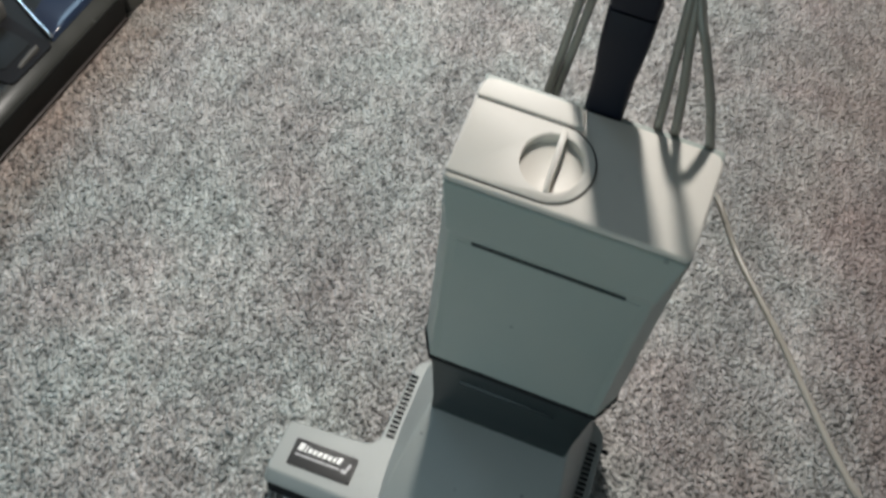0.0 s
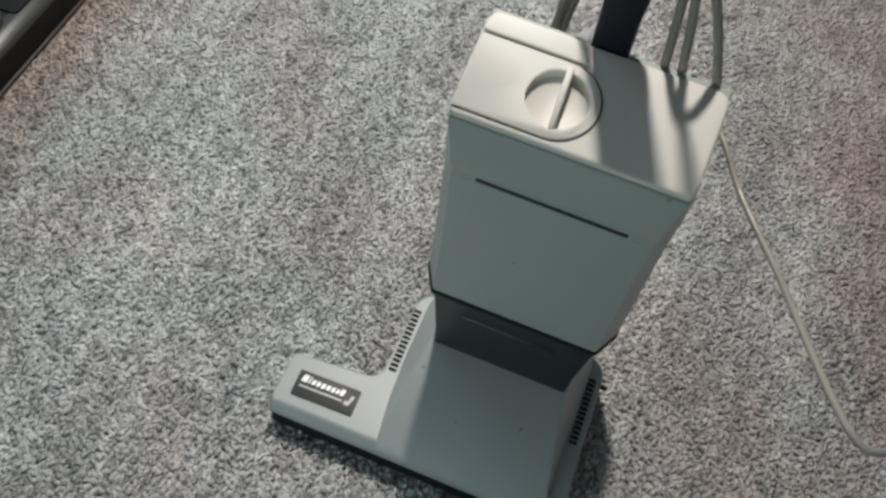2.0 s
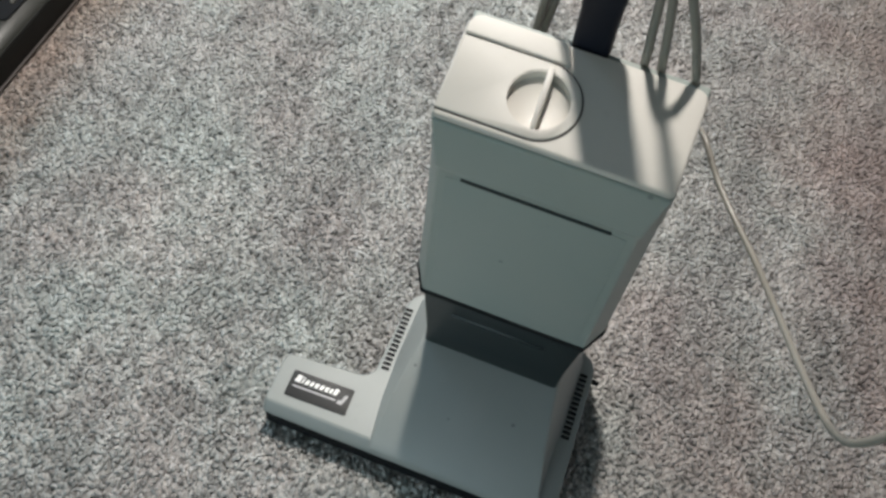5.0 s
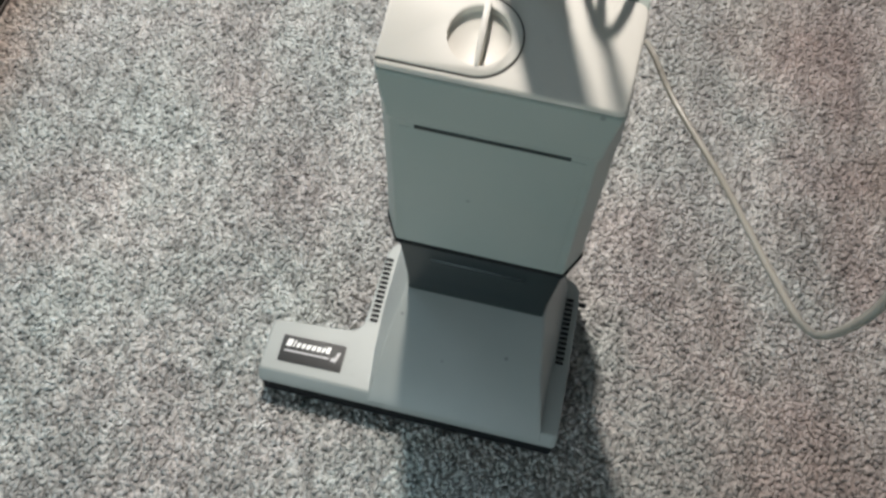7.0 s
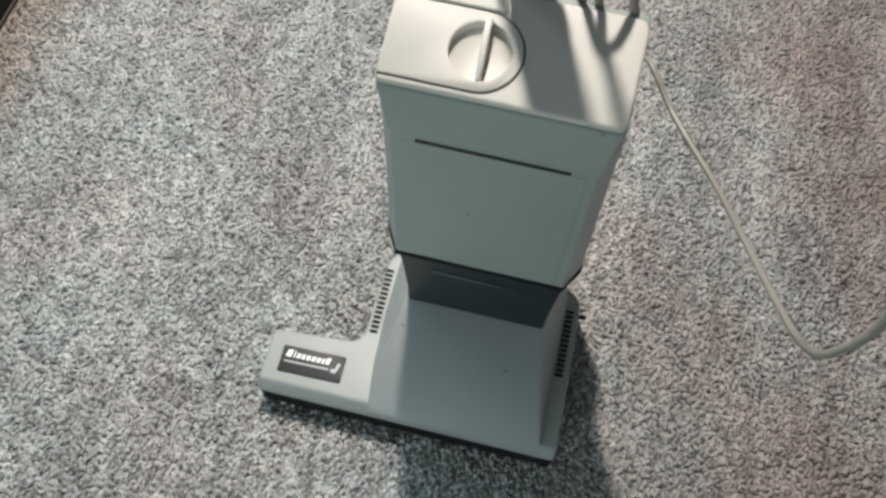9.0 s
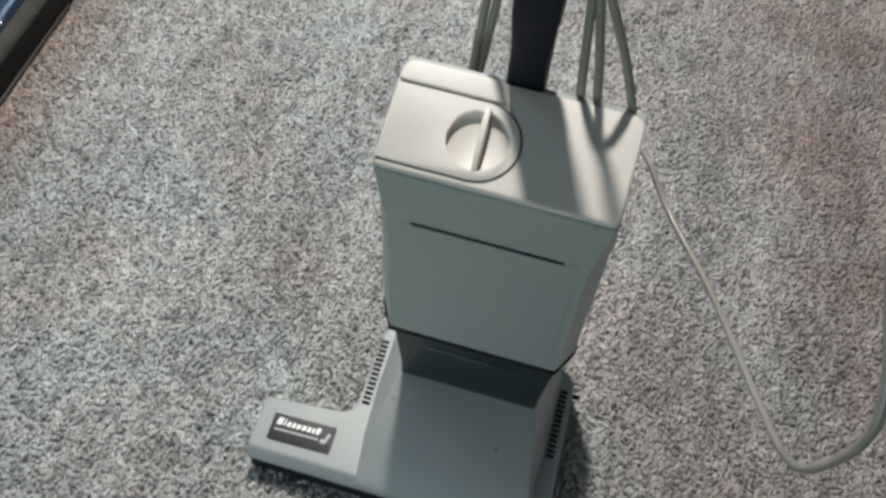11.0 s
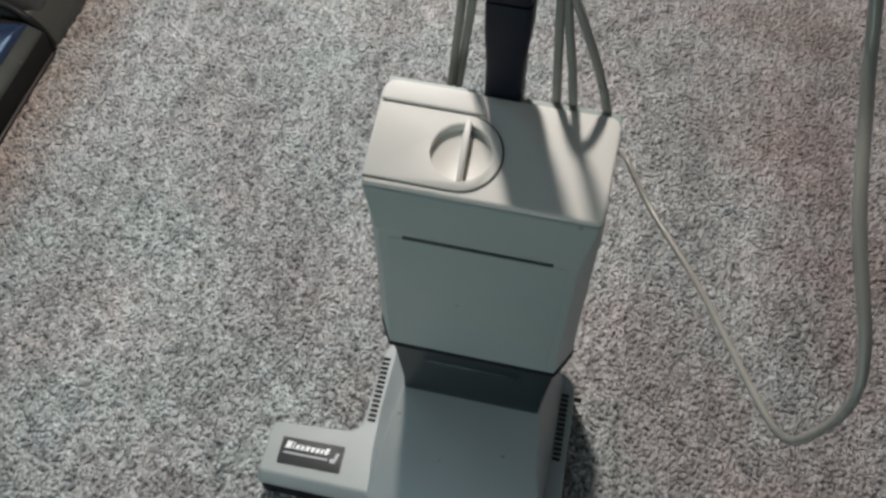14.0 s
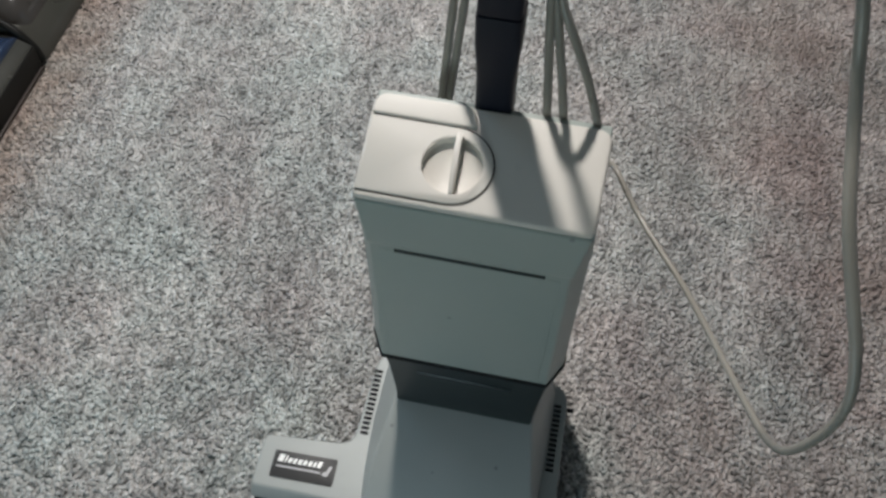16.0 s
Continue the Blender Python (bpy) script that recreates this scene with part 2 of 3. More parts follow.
def tube(points, radius, sides=10, steps=8, end=None):
    path = spline(points, steps)
    radii = np.interp(np.linspace(0, 1, len(path)), [0, 0.45, 0.62, 1], [radius, radius, end or radius, end or radius])
    rings, up = [], Vector((0.3, 0.2, 0.93))
    for i, p in enumerate(path):
        ahead = (path[min(i + 1, len(path) - 1)] - path[max(i - 1, 0)]).normalized()
        side = ahead.cross(up)
        side = side.normalized() if side.length > 1e-4 else Vector((1, 0, 0))
        up = side.cross(ahead).normalized()
        rings.append([tuple(p + float(radii[i]) * (math.cos(a) * side + math.sin(a) * up)) for a in (2 * math.pi * k / sides for k in range(sides))])
    return loft(rings)


def thing(name, label, category, group=""):
    return tagged(new(name), label, category, group)


# ---- room ----
X0, X1, Y0, Y1, H = -1.9, 2.4, -2.0, 2.8, 2.4


def structure(name, bm, material, label, smooth=0):
    return tagged(new(name, finish(name, bm, material, smooth)), label, name.split("_")[0], kind="structure")


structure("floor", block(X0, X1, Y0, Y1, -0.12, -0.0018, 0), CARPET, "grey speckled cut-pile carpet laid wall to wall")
structure("ceiling", block(X0, X1, Y0, Y1, H, H + 0.1, 0), CEIL, "plain off-white painted ceiling over the room")
structure("wall_north", block(X0 - 0.1, X1 + 0.1, Y1, Y1 + 0.1, -0.12, H + 0.1, 0), WALL, "plain warm white painted wall")


def joined(boxes):
    bm = bmesh.new()
    for b in boxes:
        piece = block(*b, 0)
        tmp = bpy.data.meshes.new("tmp")
        piece.to_mesh(tmp)
        piece.free()
        bm.from_mesh(tmp)
        bpy.data.meshes.remove(tmp)
    return bm


structure("wall_west", joined([(X0 - 0.1, X0, *b) for b in ((Y0, 1.0, -0.12, H + 0.1), (2.0, Y1, -0.12, H + 0.1), (1.0, 2.0, -0.12, 0.85), (1.0, 2.0, 1.95, H + 0.1))]), WALL, "plain painted wall with one window opening")
structure("wall_east", joined([(X1, X1 + 0.1, *b) for b in ((Y0, -0.1, -0.12, H + 0.1), (0.8, Y1, -0.12, H + 0.1), (-0.1, 0.8, 2.02, H + 0.1), (-0.1, 0.8, -0.12, 0.0))]), WALL, "plain painted wall with a doorway opening")
# unseen opening, cut only to let the added south fill in
structure("wall_south", joined([(a, b, Y0 - 0.1, Y0, c, d) for a, b, c, d in ((X0 - 0.1, -1.25, -0.12, H + 0.1), (0.15, X1 + 0.1, -0.12, H + 0.1), (-1.25, 0.15, -0.12, 0.35), (-1.25, 0.15, 1.25, H + 0.1))]), WALL, "plain painted wall with one low opening for added fill light")


# ---- upright vacuum cleaner ----
XC = 0.054          # its plane of symmetry
vac = thing("vacuum_cleaner", "old grey-green upright vacuum cleaner with cream top standing on carpet", "vacuum cleaner")

# base: L-shaped nozzle shell
plan = [(-0.181, 0.0), (0.181, 0.0), (0.176, 0.215), (-0.070, 0.215), (-0.073, 0.083), (-0.181, 0.074)]
shell = rounded(plan, [0.006, 0.006, 0.03, 0.03, 0.022, 0.008])


def grown(outline, d, dy=0.0):
    cx, cy = 0.0, 0.1
    return [(x + d * (1 if x > cx else -1), y + d * (1 if y > cy else -1) + dy) for x, y in outline]


part("skirt", slab(shell, 0.002, 0.037, 0.002), BLACK, vac, "black rubber bumper skirt round the nozzle")
body = grown(shell, 0.0015)
sloped = [(x, y + 0.0095 if y < 0.02 else y) for x, y in body]
part("nozzle_shell", loft([[(x, y, z) for x, y in o] for o, z in ((body, 0.033), (body, 0.0385), (sloped, 0.052))], 0.0025, 3, 20), GREY, vac, "light grey nozzle shell with one long arm")

# motor hood: slopes up from the front lip to the neck
L, R = -0.054, 0.160
hood_rings = [
    [(L + 0.008, -0.0005, 0.036), (R + 0.004, -0.0005, 0.036), (R + 0.004, 0.0000, 0.0425), (L + 0.008, 0.0000, 0.0425)],
    [(L + 0.006, 0.0090, 0.044), (R + 0.003, 0.0090, 0.044), (R + 0.002, 0.0090, 0.0535), (L + 0.008, 0.0090, 0.0535)],
    [(L, 0.060, 0.050), (R, 0.060, 0.050), (XC + 0.094, 0.060, 0.087), (XC - 0.094, 0.060, 0.087)],
    [(L - 0.004, 0.121, 0.050), (R + 0.002, 0.121, 0.050), (XC + 0.083, 0.121, 0.121), (XC - 0.083, 0.121, 0.121)],
    [(L - 0.004, 0.205, 0.050), (R + 0.002, 0.205, 0.050), (XC + 0.083, 0.205, 0.135), (XC - 0.083, 0.205, 0.135)],
]
part("motor_hood", loft(hood_rings, 0.003, 3, 20), GREY, vac, "grey sloping motor hood")

# neck between hood and bag housing
neck_rings = [[(XC - w, y, z), (XC + w, y, z), (XC + w + 0.006, y + 0.03, z), (XC + w + 0.004, 0.205, z), (XC - w - 0.004, 0.205, z), (XC - w - 0.006, y + 0.03, z)]
              for w, y, z in ((0.080, 0.1215, 0.10), (0.081, 0.1215, 0.15), (0.087, 0.115, 0.23), (0.091, 0.104, 0.283))]
part("neck", loft(neck_rings, 0.003, 2, 20), CHAR, vac, "dark charcoal recessed neck panel")
part("neck_ridge", loft([[(x, 0.1200, 0.204), (x, 0.1145, 0.208), (x, 0.1140, 0.213), (x, 0.118, 0.217)] for x in (0.000, 0.106)], 0.0015), CHAR, vac)

# rear motor body and foot pedal
rear = loft([[(XC - w, 0.198, z), (XC + w, 0.198, z), (XC + w, 0.245, z), (XC + w - 0.02, 0.272, z), (XC - w + 0.02, 0.272, z), (XC - w, 0.245, z)] for w, z in ((0.100, 0.004), (0.102, 0.12), (0.100, 0.27), (0.094, 0.31))], 0.006, 3, 20)
part("rear_body", rear, GREY, vac, "grey rear motor body behind the neck")
part("foot_pedal", loft([[(x, 0.191, 0.026), (x, 0.197, 0.026), (x, 0.196, 0.031), (x, 0.192, 0.031)] for x in (0.170, 0.189)], 0.001), BLACK, vac, "small black foot pedal")

# bag housing: front, chamfer, side, back
def section(z, wf, wc, yf, yc, yb):
    return [(XC - wf, yf, z), (XC + wf, yf, z), (XC + wc, yc, z), (XC + wc, yb, z), (XC - wc, yb, z), (XC - wc, yc, z)]


housing = loft([
    section(0.286, 0.0855, 0.100, 0.0935, 0.121, 0.20),
    section(0.400, 0.0845, 0.0985, 0.087, 0.113, 0.192),
    section(0.5125, 0.0840, 0.0967, 0.0782, 0.0995, 0.181),
    section(0.5165, 0.0858, 0.0978, 0.0762, 0.0978, 0.180),
    section(0.530, 0.0866, 0.0970, 0.0752, 0.0965, 0.178),
    [(XC - 0.0925, 0.0735, 0.574), (XC + 0.0925, 0.0735, 0.574), (XC + 0.0945, 0.080, 0.576), (XC + 0.0945, 0.170, 0.5985), (XC - 0.0945, 0.170, 0.5985), (XC - 0.0945, 0.080, 0.576)],
], 0.003, 3, 18)
gasket = loft([section(z, 0.0865, 0.1012, 0.0925, 0.120, 0.201) for z in (0.2805, 0.2875)], 0.001)
part("gasket", gasket, BLACK, vac, "thin black gasket under the bag housing")


def on_front(x, z, out=0.0):
    """A point of the housing's front face."""
    k = [(0.286, 0.0935), (0.400, 0.087), (0.525, 0.077), (0.574, 0.0735)]
    for (z0, y0), (z1, y1) in zip(k, k[1:]):
        if z <= z1:
            break
    return (x, y0 + (y1 - y0) * (z - z0) / (z1 - z0) - out, z)


door = loft([[on_front(XC - w, z, o), on_front(XC + w, z, o), on_front(XC + w, z, -0.006), on_front(XC - w, z, -0.006)]
             for w, z, o in ((0.0765, 0.293, 0.0016), (0.0765, 0.400, 0.0014), (0.0765, 0.5040, 0.0003))], 0.0007, 2, 30)
part("front_door", door, GREEN, vac, "flat bag door panel in the housing front")
slot = loft([[on_front(x, z, o) for z, o in ((0.5045, -0.003), (0.5045, 0.0008), (0.5088, 0.0008), (0.5088, -0.003))] for x in (XC - 0.0635, XC + 0.0635)], 0.0006)
part("slot", slot, CHAR, vac, "narrow dark slot across the housing front")

# cream cap, tilted up to the back
TOPF, TOPB = (0.0725, 0.578), (0.163, 0.598)
SL = (TOPB[1] - TOPF[1]) / (TOPB[0] - TOPF[0])


def lid_z(y):
    return TOPF[1] + SL * (y - TOPF[0])


CB = 0.1625
cap_plan = rounded([(XC - 0.0935, 0.0732), (XC + 0.0935, 0.0732), (XC + 0.0955, CB), (XC - 0.0955, CB)], [0.006, 0.006, 0.012, 0.012])
DX, DY, DR = 0.0315, 0.1100, 0.0248


def tilted(outline, dz):
    return [(x, y, lid_z(y) + dz) for x, y in outline]


def dee(grow):
    r = 0.0318 + grow
    arc = [(DX + r * math.cos(a), DY + r * math.sin(a)) for a in np.linspace(-math.pi / 2, math.pi / 2, 21)]
    return [(XC - 0.0925, DY + r), (XC - 0.0925, DY - r), *arc]


def disc(r, dz, n=48):
    return [(DX + r * math.cos(a), DY + r * math.sin(a), lid_z(DY + r * math.sin(a)) + dz) for a in np.linspace(0, 2 * math.pi, n + 1)[:-1]]


def drilled(bm, material):
    """The mesh with the dial's well cut out of it."""
    ob = new("blank", finish("blank", bm, material))
    tool = new("tool", finish("tool", loft([disc(DR, -0.013), disc(DR, 0.03)]), material))
    cut = ob.modifiers.new("cut", "BOOLEAN")
    cut.object, cut.operation, cut.solver = tool, "DIFFERENCE", "EXACT"
    me = bpy.data.meshes.new_from_object(ob.evaluated_get(bpy.context.evaluated_depsgraph_get()))
    for o in (ob, tool):
        bpy.data.objects.remove(o)
    out = bmesh.new()
    out.from_mesh(me)
    return out


part("bag_housing", drilled(housing, GREEN), GREEN, vac, "grey-green bag housing, slightly wider at the top")
part("cap", drilled(loft([tilted(cap_plan, -0.0015), tilted(cap_plan, 0.004)], 0.003, 3, 30), CREAM), CREAM, vac, "cream plastic top cap, tilted forward")
ledge = loft([tilted(rounded([(XC - 0.094, DY + 0.0335), (XC - 0.008, DY + 0.0335), (XC - 0.016, CB - 0.0008), (XC - 0.094, CB - 0.0008)], [0.003, 0.003, 0.003, 0.012]), dz) for dz in (0.003, 0.0062)], 0.0018, 3, 30)
part("rear_ledge", ledge, CREAM, vac)
# latch panel: straight at one end, round about the dial at the other
part("panel_seam", drilled(loft([tilted(dee(0.0014), 0.001), tilted(dee(0.0014), 0.0044)]), SEAM), SEAM, vac)
part("latch_panel", drilled(loft([tilted(dee(0.0), 0.002), tilted(dee(0.0), 0.0054)], 0.0006, 1, 30), CREAM), CREAM, vac)
# dial: a dished well with a raised bar
dial = part("dial", loft([disc(DR - 0.0001, -0.0128), disc(DR - 0.0001, 0.0050), disc(DR - 0.0009, 0.0050), disc(DR - 0.0012, -0.0015), disc(DR - 0.003, -0.0025), disc(0.004, -0.0025)]), CREAM, vac, "round sunken cream dial on the cap")
bar = []
for y, w, h in ((DY - DR + 0.001, 0.0022, 0.006), (DY - 0.01, 0.0028, 0.0095), (DY + 0.01, 0.0032, 0.0105), (DY + DR + 0.001, 0.0032, 0.0095)):
    x = DX + 0.002 - (y - DY) * 0.04
    bar.append([(x - w, y, lid_z(y) - 0.0075), (x + w, y, lid_z(y) - 0.0075), (x + w * 0.8, y, lid_z(y) + h), (x - w * 0.8, y, lid_z(y) + h)])
part("dial_bar", loft(bar, 0.0012, 2), CREAM, dial)

# handle: socket, joint and tube
def box_ring(cx, cy, w, d, z, r=0.35):
    k = min(w, d) * r
    o = rounded([(cx - w, cy - d), (cx + w, cy - d), (cx + w, cy + d), (cx - w, cy + d)], [k] * 4, 3)
    return [(x, y, z) for x, y in o]


part("handle_mount", loft([box_ring(0.050, 0.186, 0.030, 0.011, 0.45), box_ring(0.050, 0.183, 0.024, 0.011, 0.57)], 0.002), NAVY, vac, "dark mount behind the cap")
part("handle_socket", loft([box_ring(0.0535, 0.178, 0.0148, 0.014, 0.56), box_ring(0.0525, 0.178, 0.0150, 0.014, 0.635), box_ring(0.052, 0.179, 0.0175, 0.015, 0.666), box_ring(0.0515, 0.179, 0.0175, 0.015, 0.6935)], 0.0012), NAVY, vac, "navy-black handle socket")
part("handle", loft([box_ring(0.0515, 0.179, 0.0168, 0.0145, 0.695), box_ring(0.050, 0.185, 0.0168, 0.0145, 0.80), box_ring(0.050, 0.192, 0.015, 0.013, 1.05), box_ring(0.050, 0.182, 0.014, 0.013, 1.16)], 0.0015), NAVY, vac, "navy-black handle rising from the cap")
part("upper_hook", loft([box_ring(0.052, 0.222, 0.022, 0.022, 1.045), box_ring(0.052, 0.222, 0.022, 0.022, 1.07)], 0.003), NAVY, vac)

# cord: loops wound between the lower hook and the upper one, and the loose end
CR = 0.0036
for pts in (
    [(0.0018, 0.2030, 0.530), (0.0069, 0.2066, 0.606), (0.0120, 0.2101, 0.681), (0.0169, 0.2137, 0.757), (0.0218, 0.2173, 0.833), (0.0266, 0.2209, 0.909), (0.0313, 0.2244, 0.984), (0.0360, 0.2280, 1.060)],
    [(0.0072, 0.2060, 0.530), (0.0141, 0.2097, 0.606), (0.0203, 0.2134, 0.683), (0.0259, 0.2171, 0.759), (0.0309, 0.2209, 0.836), (0.0352, 0.2246, 0.912), (0.0389, 0.2283, 0.989), (0.0420, 0.2320, 1.065)],
    [(0.0974, 0.1980, 0.530), (0.0960, 0.1730, 0.588), (0.0910, 0.1800, 0.638), (0.0850, 0.1920, 0.698), (0.0795, 0.2120, 0.757), (0.0763, 0.2199, 0.833), (0.0738, 0.2226, 0.909), (0.0724, 0.2253, 0.984), (0.0720, 0.2280, 1.060)],
    [(0.1171, 0.1980, 0.530), (0.1100, 0.1730, 0.587), (0.1030, 0.1780, 0.630), (0.0960, 0.1840, 0.664), (0.0900, 0.1920, 0.694), (0.0830, 0.2040, 0.738), (0.0710, 0.2207, 0.833), (0.0666, 0.2251, 0.909), (0.0649, 0.2296, 0.984), (0.0660, 0.2340, 1.060)],
    [(0.1500, 0.1960, 0.530), (0.1380, 0.1720, 0.589), (0.1300, 0.1740, 0.615), (0.1200, 0.1770, 0.642), (0.1040, 0.1830, 0.677), (0.0940, 0.1900, 0.696), (0.0860, 0.2000, 0.722), (0.0725, 0.2231, 0.827), (0.0712, 0.2274, 0.901), (0.0705, 0.2317, 0.976), (0.0700, 0.2360, 1.050)],
):
    part("cord_loop", tube(pts, CR), CORD, vac, "grey vinyl cord wound on the handle")
for pts in ([(0.0040, 0.199, 0.53), (0.03, 0.206, 0.50), (0.08, 0.206, 0.50), (0.0950, 0.205, 0.53)], [(0.0100, 0.202, 0.53), (0.04, 0.212, 0.49), (0.10, 0.212, 0.49), (0.1380, 0.202, 0.53)]):
    part("cord_loop", tube(pts, CR), CORD, vac)
loose = [(0.1110, 0.202, 0.53), (0.150, 0.190, 0.53), (0.159, 0.172, 0.545), (0.1845, 0.129, 0.540), (0.221, 0.065, 0.550), (0.242, 0.003, 0.575), (0.2555, -0.052, 0.605), (0.262, -0.090, 0.635),
         (0.267, -0.106, 0.665), (0.279, -0.100, 0.700), (0.277, -0.082, 0.730), (0.259, -0.032, 0.775), (0.250, 0.026, 0.815), (0.241, 0.047, 0.850), (0.225, 0.085, 0.90), (0.185, 0.14, 0.98), (0.12, 0.20, 1.05), (0.066, 0.232, 1.062)]
part("power_cord", tube(loose, 0.0025, end=0.0036), CORD, vac, "loose grey cord hanging in a wide loop")

# vents along both flanks of the base: dark slots
vent = finish("vent_slot", block(-0.0048, 0.0048, -0.0019, 0.0019, -0.004, 0.0012, 0.0003, 1), BLACK)
for side, x0, x1 in ((-1, -0.0645, -0.0665), (1, 0.1675, 0.1665)):
    for k in range(14):
        t = k / 13
        ob = new("vent_slot", vent)
        ob.parent = vac
        ob.location = (x0 + (x1 - x0) * t, 0.099 + 0.086 * t, 0.052)

# badge on the arm: black plate with a slanted row of light marks over a bar
badge = part("badge", slab(rounded([(-0.166, 0.0235), (-0.088, 0.0235), (-0.088, 0.0575), (-0.166, 0.0575)], [0.002] * 4, 2), 0.0515, 0.0532, 0.0004), BADGE, vac, "black badge plate with silver marks")
badge.location = (0.003, 0.002, 0)
badge.rotation_euler = (0, 0, radians(1.5))
x = -0.1605
for w, h in ((0.0066, 0.0092), (0.0018, 0.0085), (0.0042, 0.0062), (0.0040, 0.0062), (0.0046, 0.0062), (0.0044, 0.0062), (0.0042, 0.0062), (0.0032, 0.0062), (0.0046, 0.0082)):
    y0 = 0.0435 if h < 0.0095 else 0.043
    lo = [(x, y0), (x + w, y0), (x + w + 0.0018, y0 + h), (x + 0.0018, y0 + h)]
    part("silver_mark", slab(lo, 0.0530, 0.0536, 0), SILVER, badge)
    x += w + 0.0020
part("pewter_bar", slab([(-0.161, 0.0365), (-0.106, 0.0365), (-0.1055, 0.0388), (-0.1605, 0.0388)], 0.0530, 0.0536, 0), PEWTER, badge)
part("pewter_bar", slab([(-0.103, 0.0345), (-0.0965, 0.0345), (-0.0925, 0.0475), (-0.0965, 0.0475), (-0.0985, 0.0395), (-0.1025, 0.0395)], 0.0530, 0.0536, 0), PEWTER, badge)


# ---- row of dark machines along the carpet's west side ----
def profile_bar(profile, y0, y1, bevel=0.004):
    return loft([[(x, y, z) for x, z in profile] for y in (y0, y1)], bevel, 3, 20)


def dark_machine_with_bin(y0, y1):
    """Black floor head: bumper, face, glossy rim, switch recess with a lever, and a shiny bin cover."""
    m = thing("vacuum_cleaner", "black vacuum cleaner with shiny black bin cover and brown bumper lip", "vacuum cleaner", "dark vacuum cleaners in a row")
    part("bumper", profile_bar([(-0.760, 0.002), (-0.760, 0.008), (-0.772, 0.010), (-1.08, 0.010), (-1.08, 0.002)], y0 + 0.004, y1 - 0.004, 0.002), BROWNLIP, m, "thin brown bumper lip")
    part("front_face", profile_bar([(-0.7635, 0.008), (-0.7655, 0.049), (-0.795, 0.0635), (-1.08, 0.0645), (-1.08, 0.008)], y0, y1, 0.003), SATIN, m, "satin black front face")
    part("rim", profile_bar([(-0.7665, 0.046), (-0.7685, 0.0535), (-0.784, 0.0625), (-0.797, 0.0655), (-0.797, 0.046)], y0 + 0.003, y1 - 0.003, 0.003), RIM, m, "dark glossy rim strip")
    recess = part("recess", slab(rounded([(-0.90, y1 - 0.255), (-0.7855, y1 - 0.255), (-0.7835, y1 - 0.158), (-0.90, y1 - 0.130)], [0.004, 0.012, 0.010, 0.004]), 0.058, 0.0672, 0.0015), BLACK, m, "black switch recess")
    part("recess_floor", slab(rounded([(-0.875, y1 - 0.235), (-0.812, y1 - 0.235), (-0.812, y1 - 0.172), (-0.875, y1 - 0.160)], [0.006] * 4), 0.060, 0.0685, 0.001), SATIN, recess)
    part("lever", loft([[(-0.8010, y, 0.0665), (-0.7935, y, 0.0665), (-0.7945, y, z), (-0.8000, y, z)] for y, z in ((y1 - 0.222, 0.0695), (y1 - 0.20, 0.073), (y1 - 0.176, 0.073))], 0.0012), TAUPE, recess, "grey slide lever")
    part("rear_cover", block(-1.07, -0.878, y0 + 0.02, y1 - 0.130, 0.06, 0.098, 0.012, 4), TAUPE, m, "grey rear cover")
    part("side_cover", slab(rounded([(-1.07, y0 + 0.02), (-0.789, y0 + 0.02), (-0.789, y1 - 0.262), (-1.07, y1 - 0.262)], [0.01, 0.03, 0.03, 0.01]), 0.06, 0.076, 0.005, 3), SMOKE, m, "dark side cover")
    # bin cover: a bowed shell, its near end cut aslant
    rings = []
    for k, drop in ((0.0, 0.012), (0.02, 0.005), (0.06, 0.001), (0.3, 0.0), (0.6, 0.0), (0.9, 0.001), (0.97, 0.006), (1.0, 0.014)):
        ring = []
        for i in range(15):
            a = i / 14
            x = -0.788 - 0.007 * min(1.0, 2 * a) ** 1.5 - 0.17 * max(0.0, 2 * a - 1) ** 1.5
            z = 0.0650 + 0.008 * math.sin(min(1.0, 2 * a) * math.pi / 2) - 0.17 * 0.15 * max(0.0, 2 * a - 1) ** 1.5 - drop * min(1.0, 2 * a)
            south, north = y1 - 0.150 + 0.55 * max(0.0, -0.790 - x), y1 - 0.003
            ring.append((x, south + (north - south) * k, z))
        rings.append(ring + [(ring[-1][0], ring[-1][1], 0.058), (ring[0][0], ring[0][1], 0.058)])
    cover = part("bin_cover", loft(rings), MIRROR, m, "shiny black bin cover, blue reflection tinted into its colour")
    part("trim", tube([(-0.7895, y1 - 0.149, 0.0690), (-0.80, y1 - 0.144, 0.0720), (-0.85, y1 - 0.117, 0.0685), (-0.93, y1 - 0.073, 0.066)], 0.0030), STEEL, cover, "polished trim line along the edge")
    return m


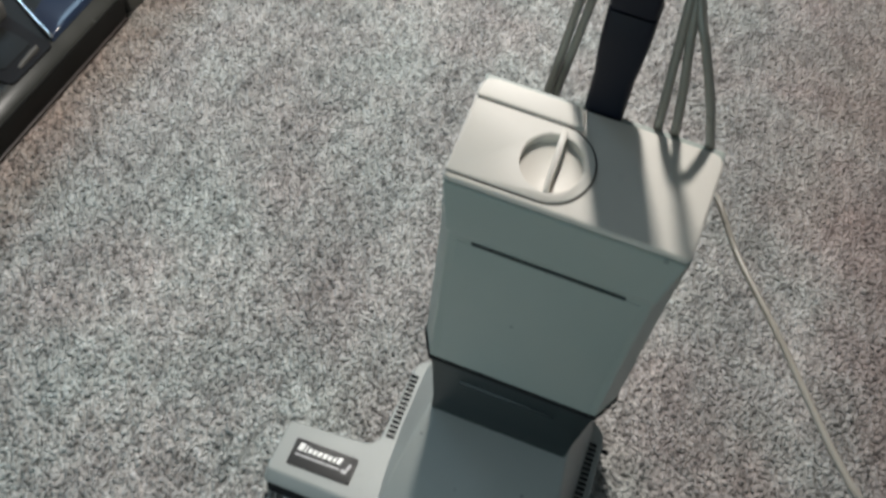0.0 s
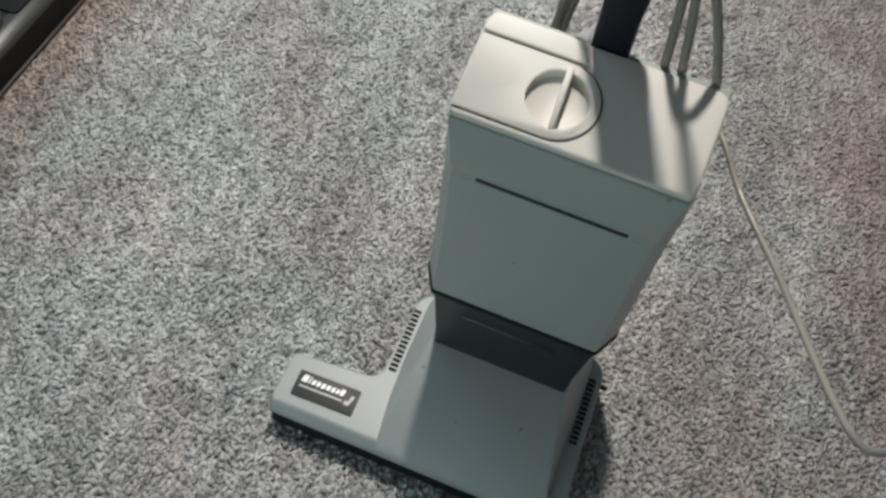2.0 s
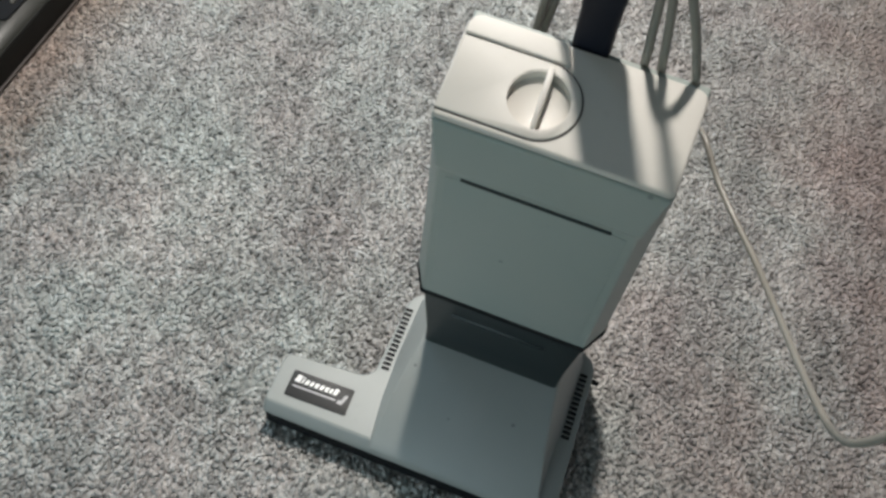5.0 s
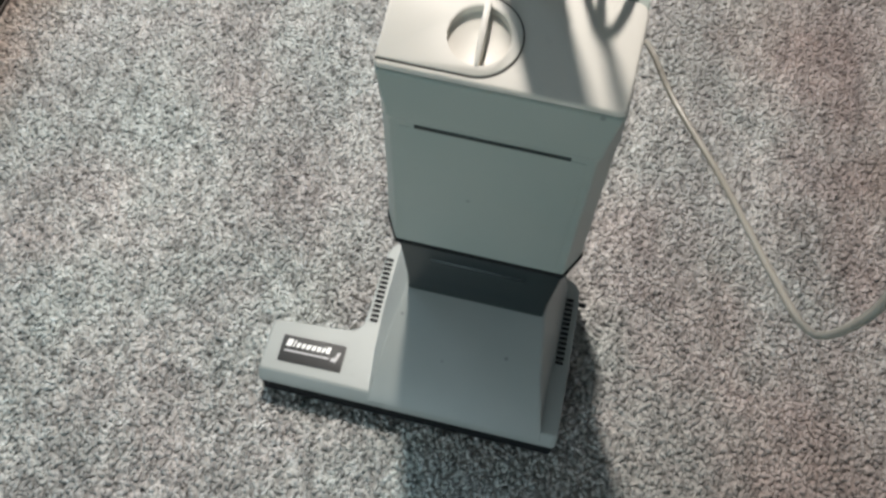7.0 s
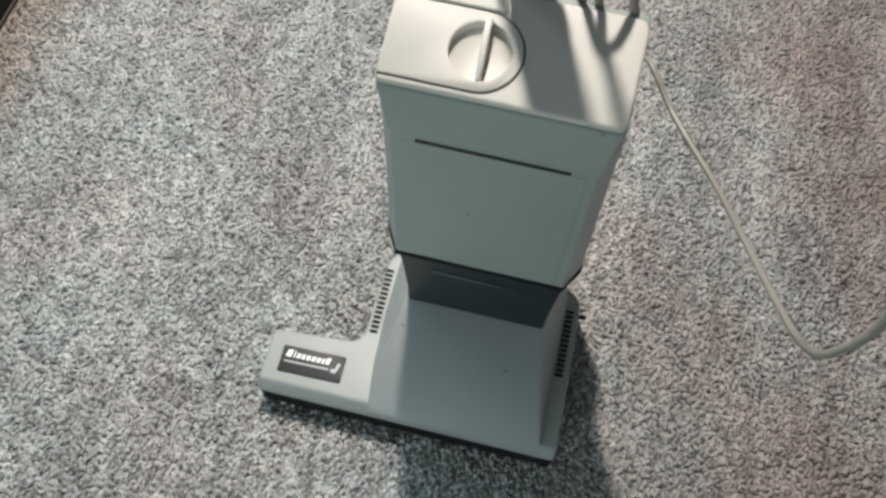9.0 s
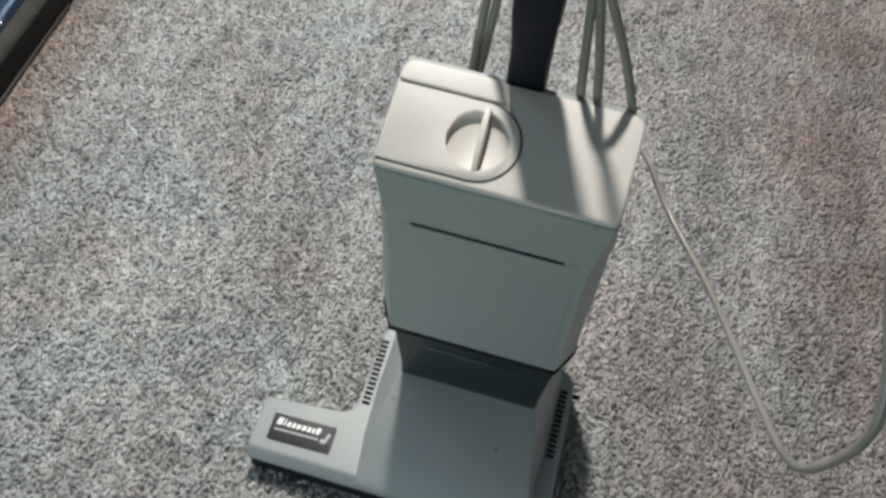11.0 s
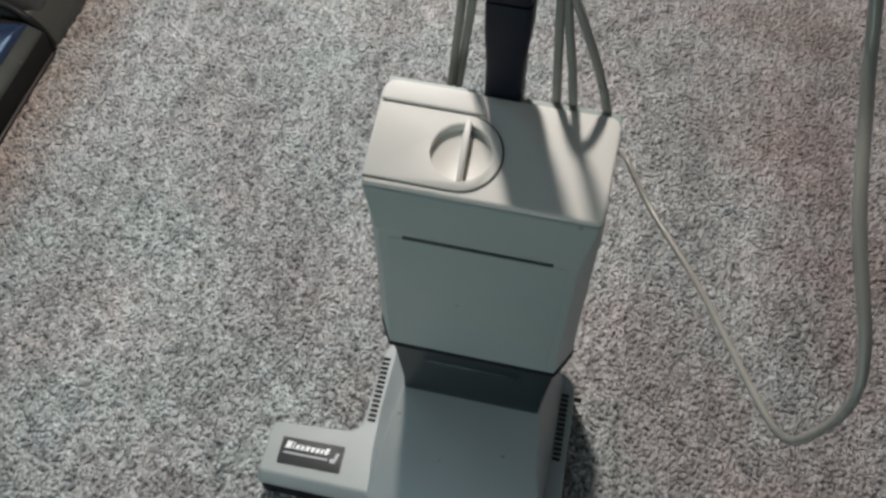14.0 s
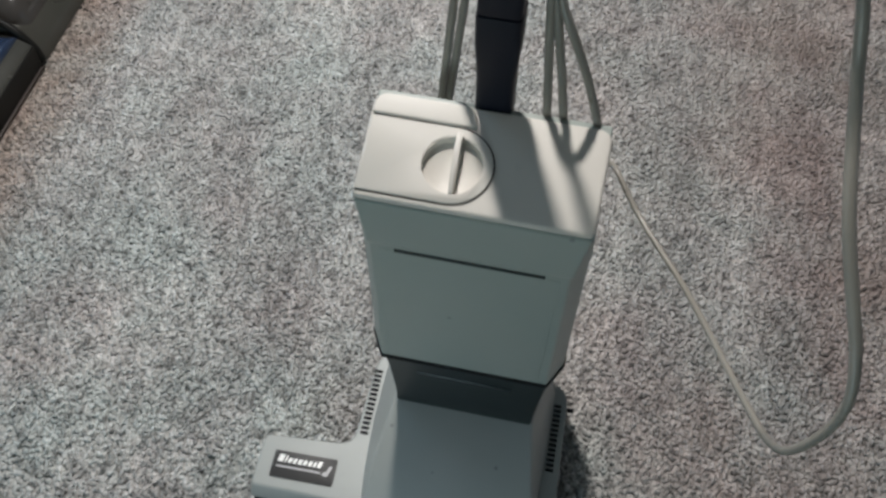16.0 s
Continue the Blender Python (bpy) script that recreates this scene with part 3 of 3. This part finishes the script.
def dark_machine_round(y0, y1):
    """Black floor head with a domed, glossy hood that slopes to the carpet."""
    m = thing("vacuum_cleaner", "glossy black vacuum cleaner with rounded hood sloping to the carpet", "vacuum cleaner", "dark vacuum cleaners in a row")
    part("skirt", profile_bar([(-0.762, 0.002), (-0.770, 0.030), (-0.800, 0.064), (-0.84, 0.070), (-1.08, 0.070), (-1.08, 0.002)], y0, y1, 0.008), SMOKE, m, "dark sloping skirt")
    rings = []
    for inset, z in ((0.0, 0.050), (0.002, 0.066), (0.007, 0.078), (0.016, 0.089), (0.030, 0.099), (0.050, 0.107), (0.075, 0.111)):
        o = rounded([(-0.789 - inset * 0.9, y0 + 0.008 + inset), (-0.789 - inset * 0.9, y1 - 0.012 - inset), (-1.075 + inset * 0.3, y1 - 0.012 - inset), (-1.075 + inset * 0.3, y0 + 0.008 + inset)], [0.035, 0.045, 0.02, 0.02], 8)
        rings.append([(x, y, z) for x, y in o])
    part("hood", loft(rings), GLOSS, m, "glossy black domed hood")
    # added black tube that draws the shaded gap between the two machines
    part("gap_shade", tube([(-0.7665, y0 - 0.004, 0.012), (-0.773, y0 - 0.004, 0.040), (-0.795, y0 - 0.003, 0.068), (-0.83, y0 + 0.002, 0.082), (-0.90, y0 + 0.004, 0.090), (-1.0, y0 + 0.004, 0.090)], 0.0070), SATIN, m, "black tube standing in for the dark gap between machines")
    part("socket", block(-1.0, -0.885, y0 + 0.07, y0 + 0.16, 0.095, 0.130, 0.006), BLACK, m, "black handle socket")
    return m


for machine in (dark_machine_with_bin(0.10, 0.640), dark_machine_round(0.650, 1.20)):
    machine.location = (0.007, 0, 0)


# ---- carpet pile: countless tufts ----
rng = np.random.default_rng(5)


def pile(x0, x1, y0, y1, gap):
    nx, ny = int((x1 - x0) / gap), int((y1 - y0) / gap)
    gx, gy = np.meshgrid(np.arange(nx), np.arange(ny))
    n = nx * ny
    cx = x0 + (gx.ravel() + 0.5 * (gy.ravel() % 2) + rng.uniform(-0.4, 0.4, n)) * gap
    cy = y0 + (gy.ravel() + rng.uniform(-0.4, 0.4, n)) * gap
    r = gap * rng.uniform(0.42, 0.78, n)
    h = rng.uniform(0.0050, 0.0085, n)
    lean = rng.normal(0, 0.0036, (n, 2)) + np.array([0.0008, -0.0012])
    turn = rng.uniform(0, math.pi, n)
    sides, verts = 4, []
    for rr, zz in ((0.95, 0.0), (0.8, 1.0)):
        for c in range(sides):
            a = turn + 2 * math.pi * c / sides
            q = r * rr * rng.uniform(0.7, 1.3, n)
            verts.append(np.stack([cx + q * np.cos(a) * 0.9 + lean[:, 0] * zz, cy + q * np.sin(a) * 1.35 + lean[:, 1] * zz, -0.004 + h * zz * rng.uniform(0.75, 1.15, n)], 1))
    v = np.stack(verts, 1).reshape(-1, 3)
    quads = [(o + s, o + (s + 1) % sides, o + sides + (s + 1) % sides, o + sides + s) for o in (0,) for s in range(sides)]
    tri = np.array(quads)
    tops = np.array([sides + s for s in range(sides)])
    base = np.arange(n)[:, None] * 2 * sides
    loops = np.concatenate([(base[:, :, None] + tri[None]).reshape(n, -1), base + tops], 1).ravel()
    sizes = np.tile([4] * len(quads) + [sides], n)
    me = bpy.data.meshes.new("carpet_pile")
    me.vertices.add(len(v))
    me.vertices.foreach_set("co", v.ravel())
    me.loops.add(len(loops))
    me.loops.foreach_set("vertex_index", loops)
    me.polygons.add(len(sizes))
    me.polygons.foreach_set("loop_start", np.r_[0, np.cumsum(sizes)[:-1]])
    me.polygons.foreach_set("use_smooth", np.ones(len(sizes), bool))
    me.update(calc_edges=True)
    me.materials.append(PILE)
    return me


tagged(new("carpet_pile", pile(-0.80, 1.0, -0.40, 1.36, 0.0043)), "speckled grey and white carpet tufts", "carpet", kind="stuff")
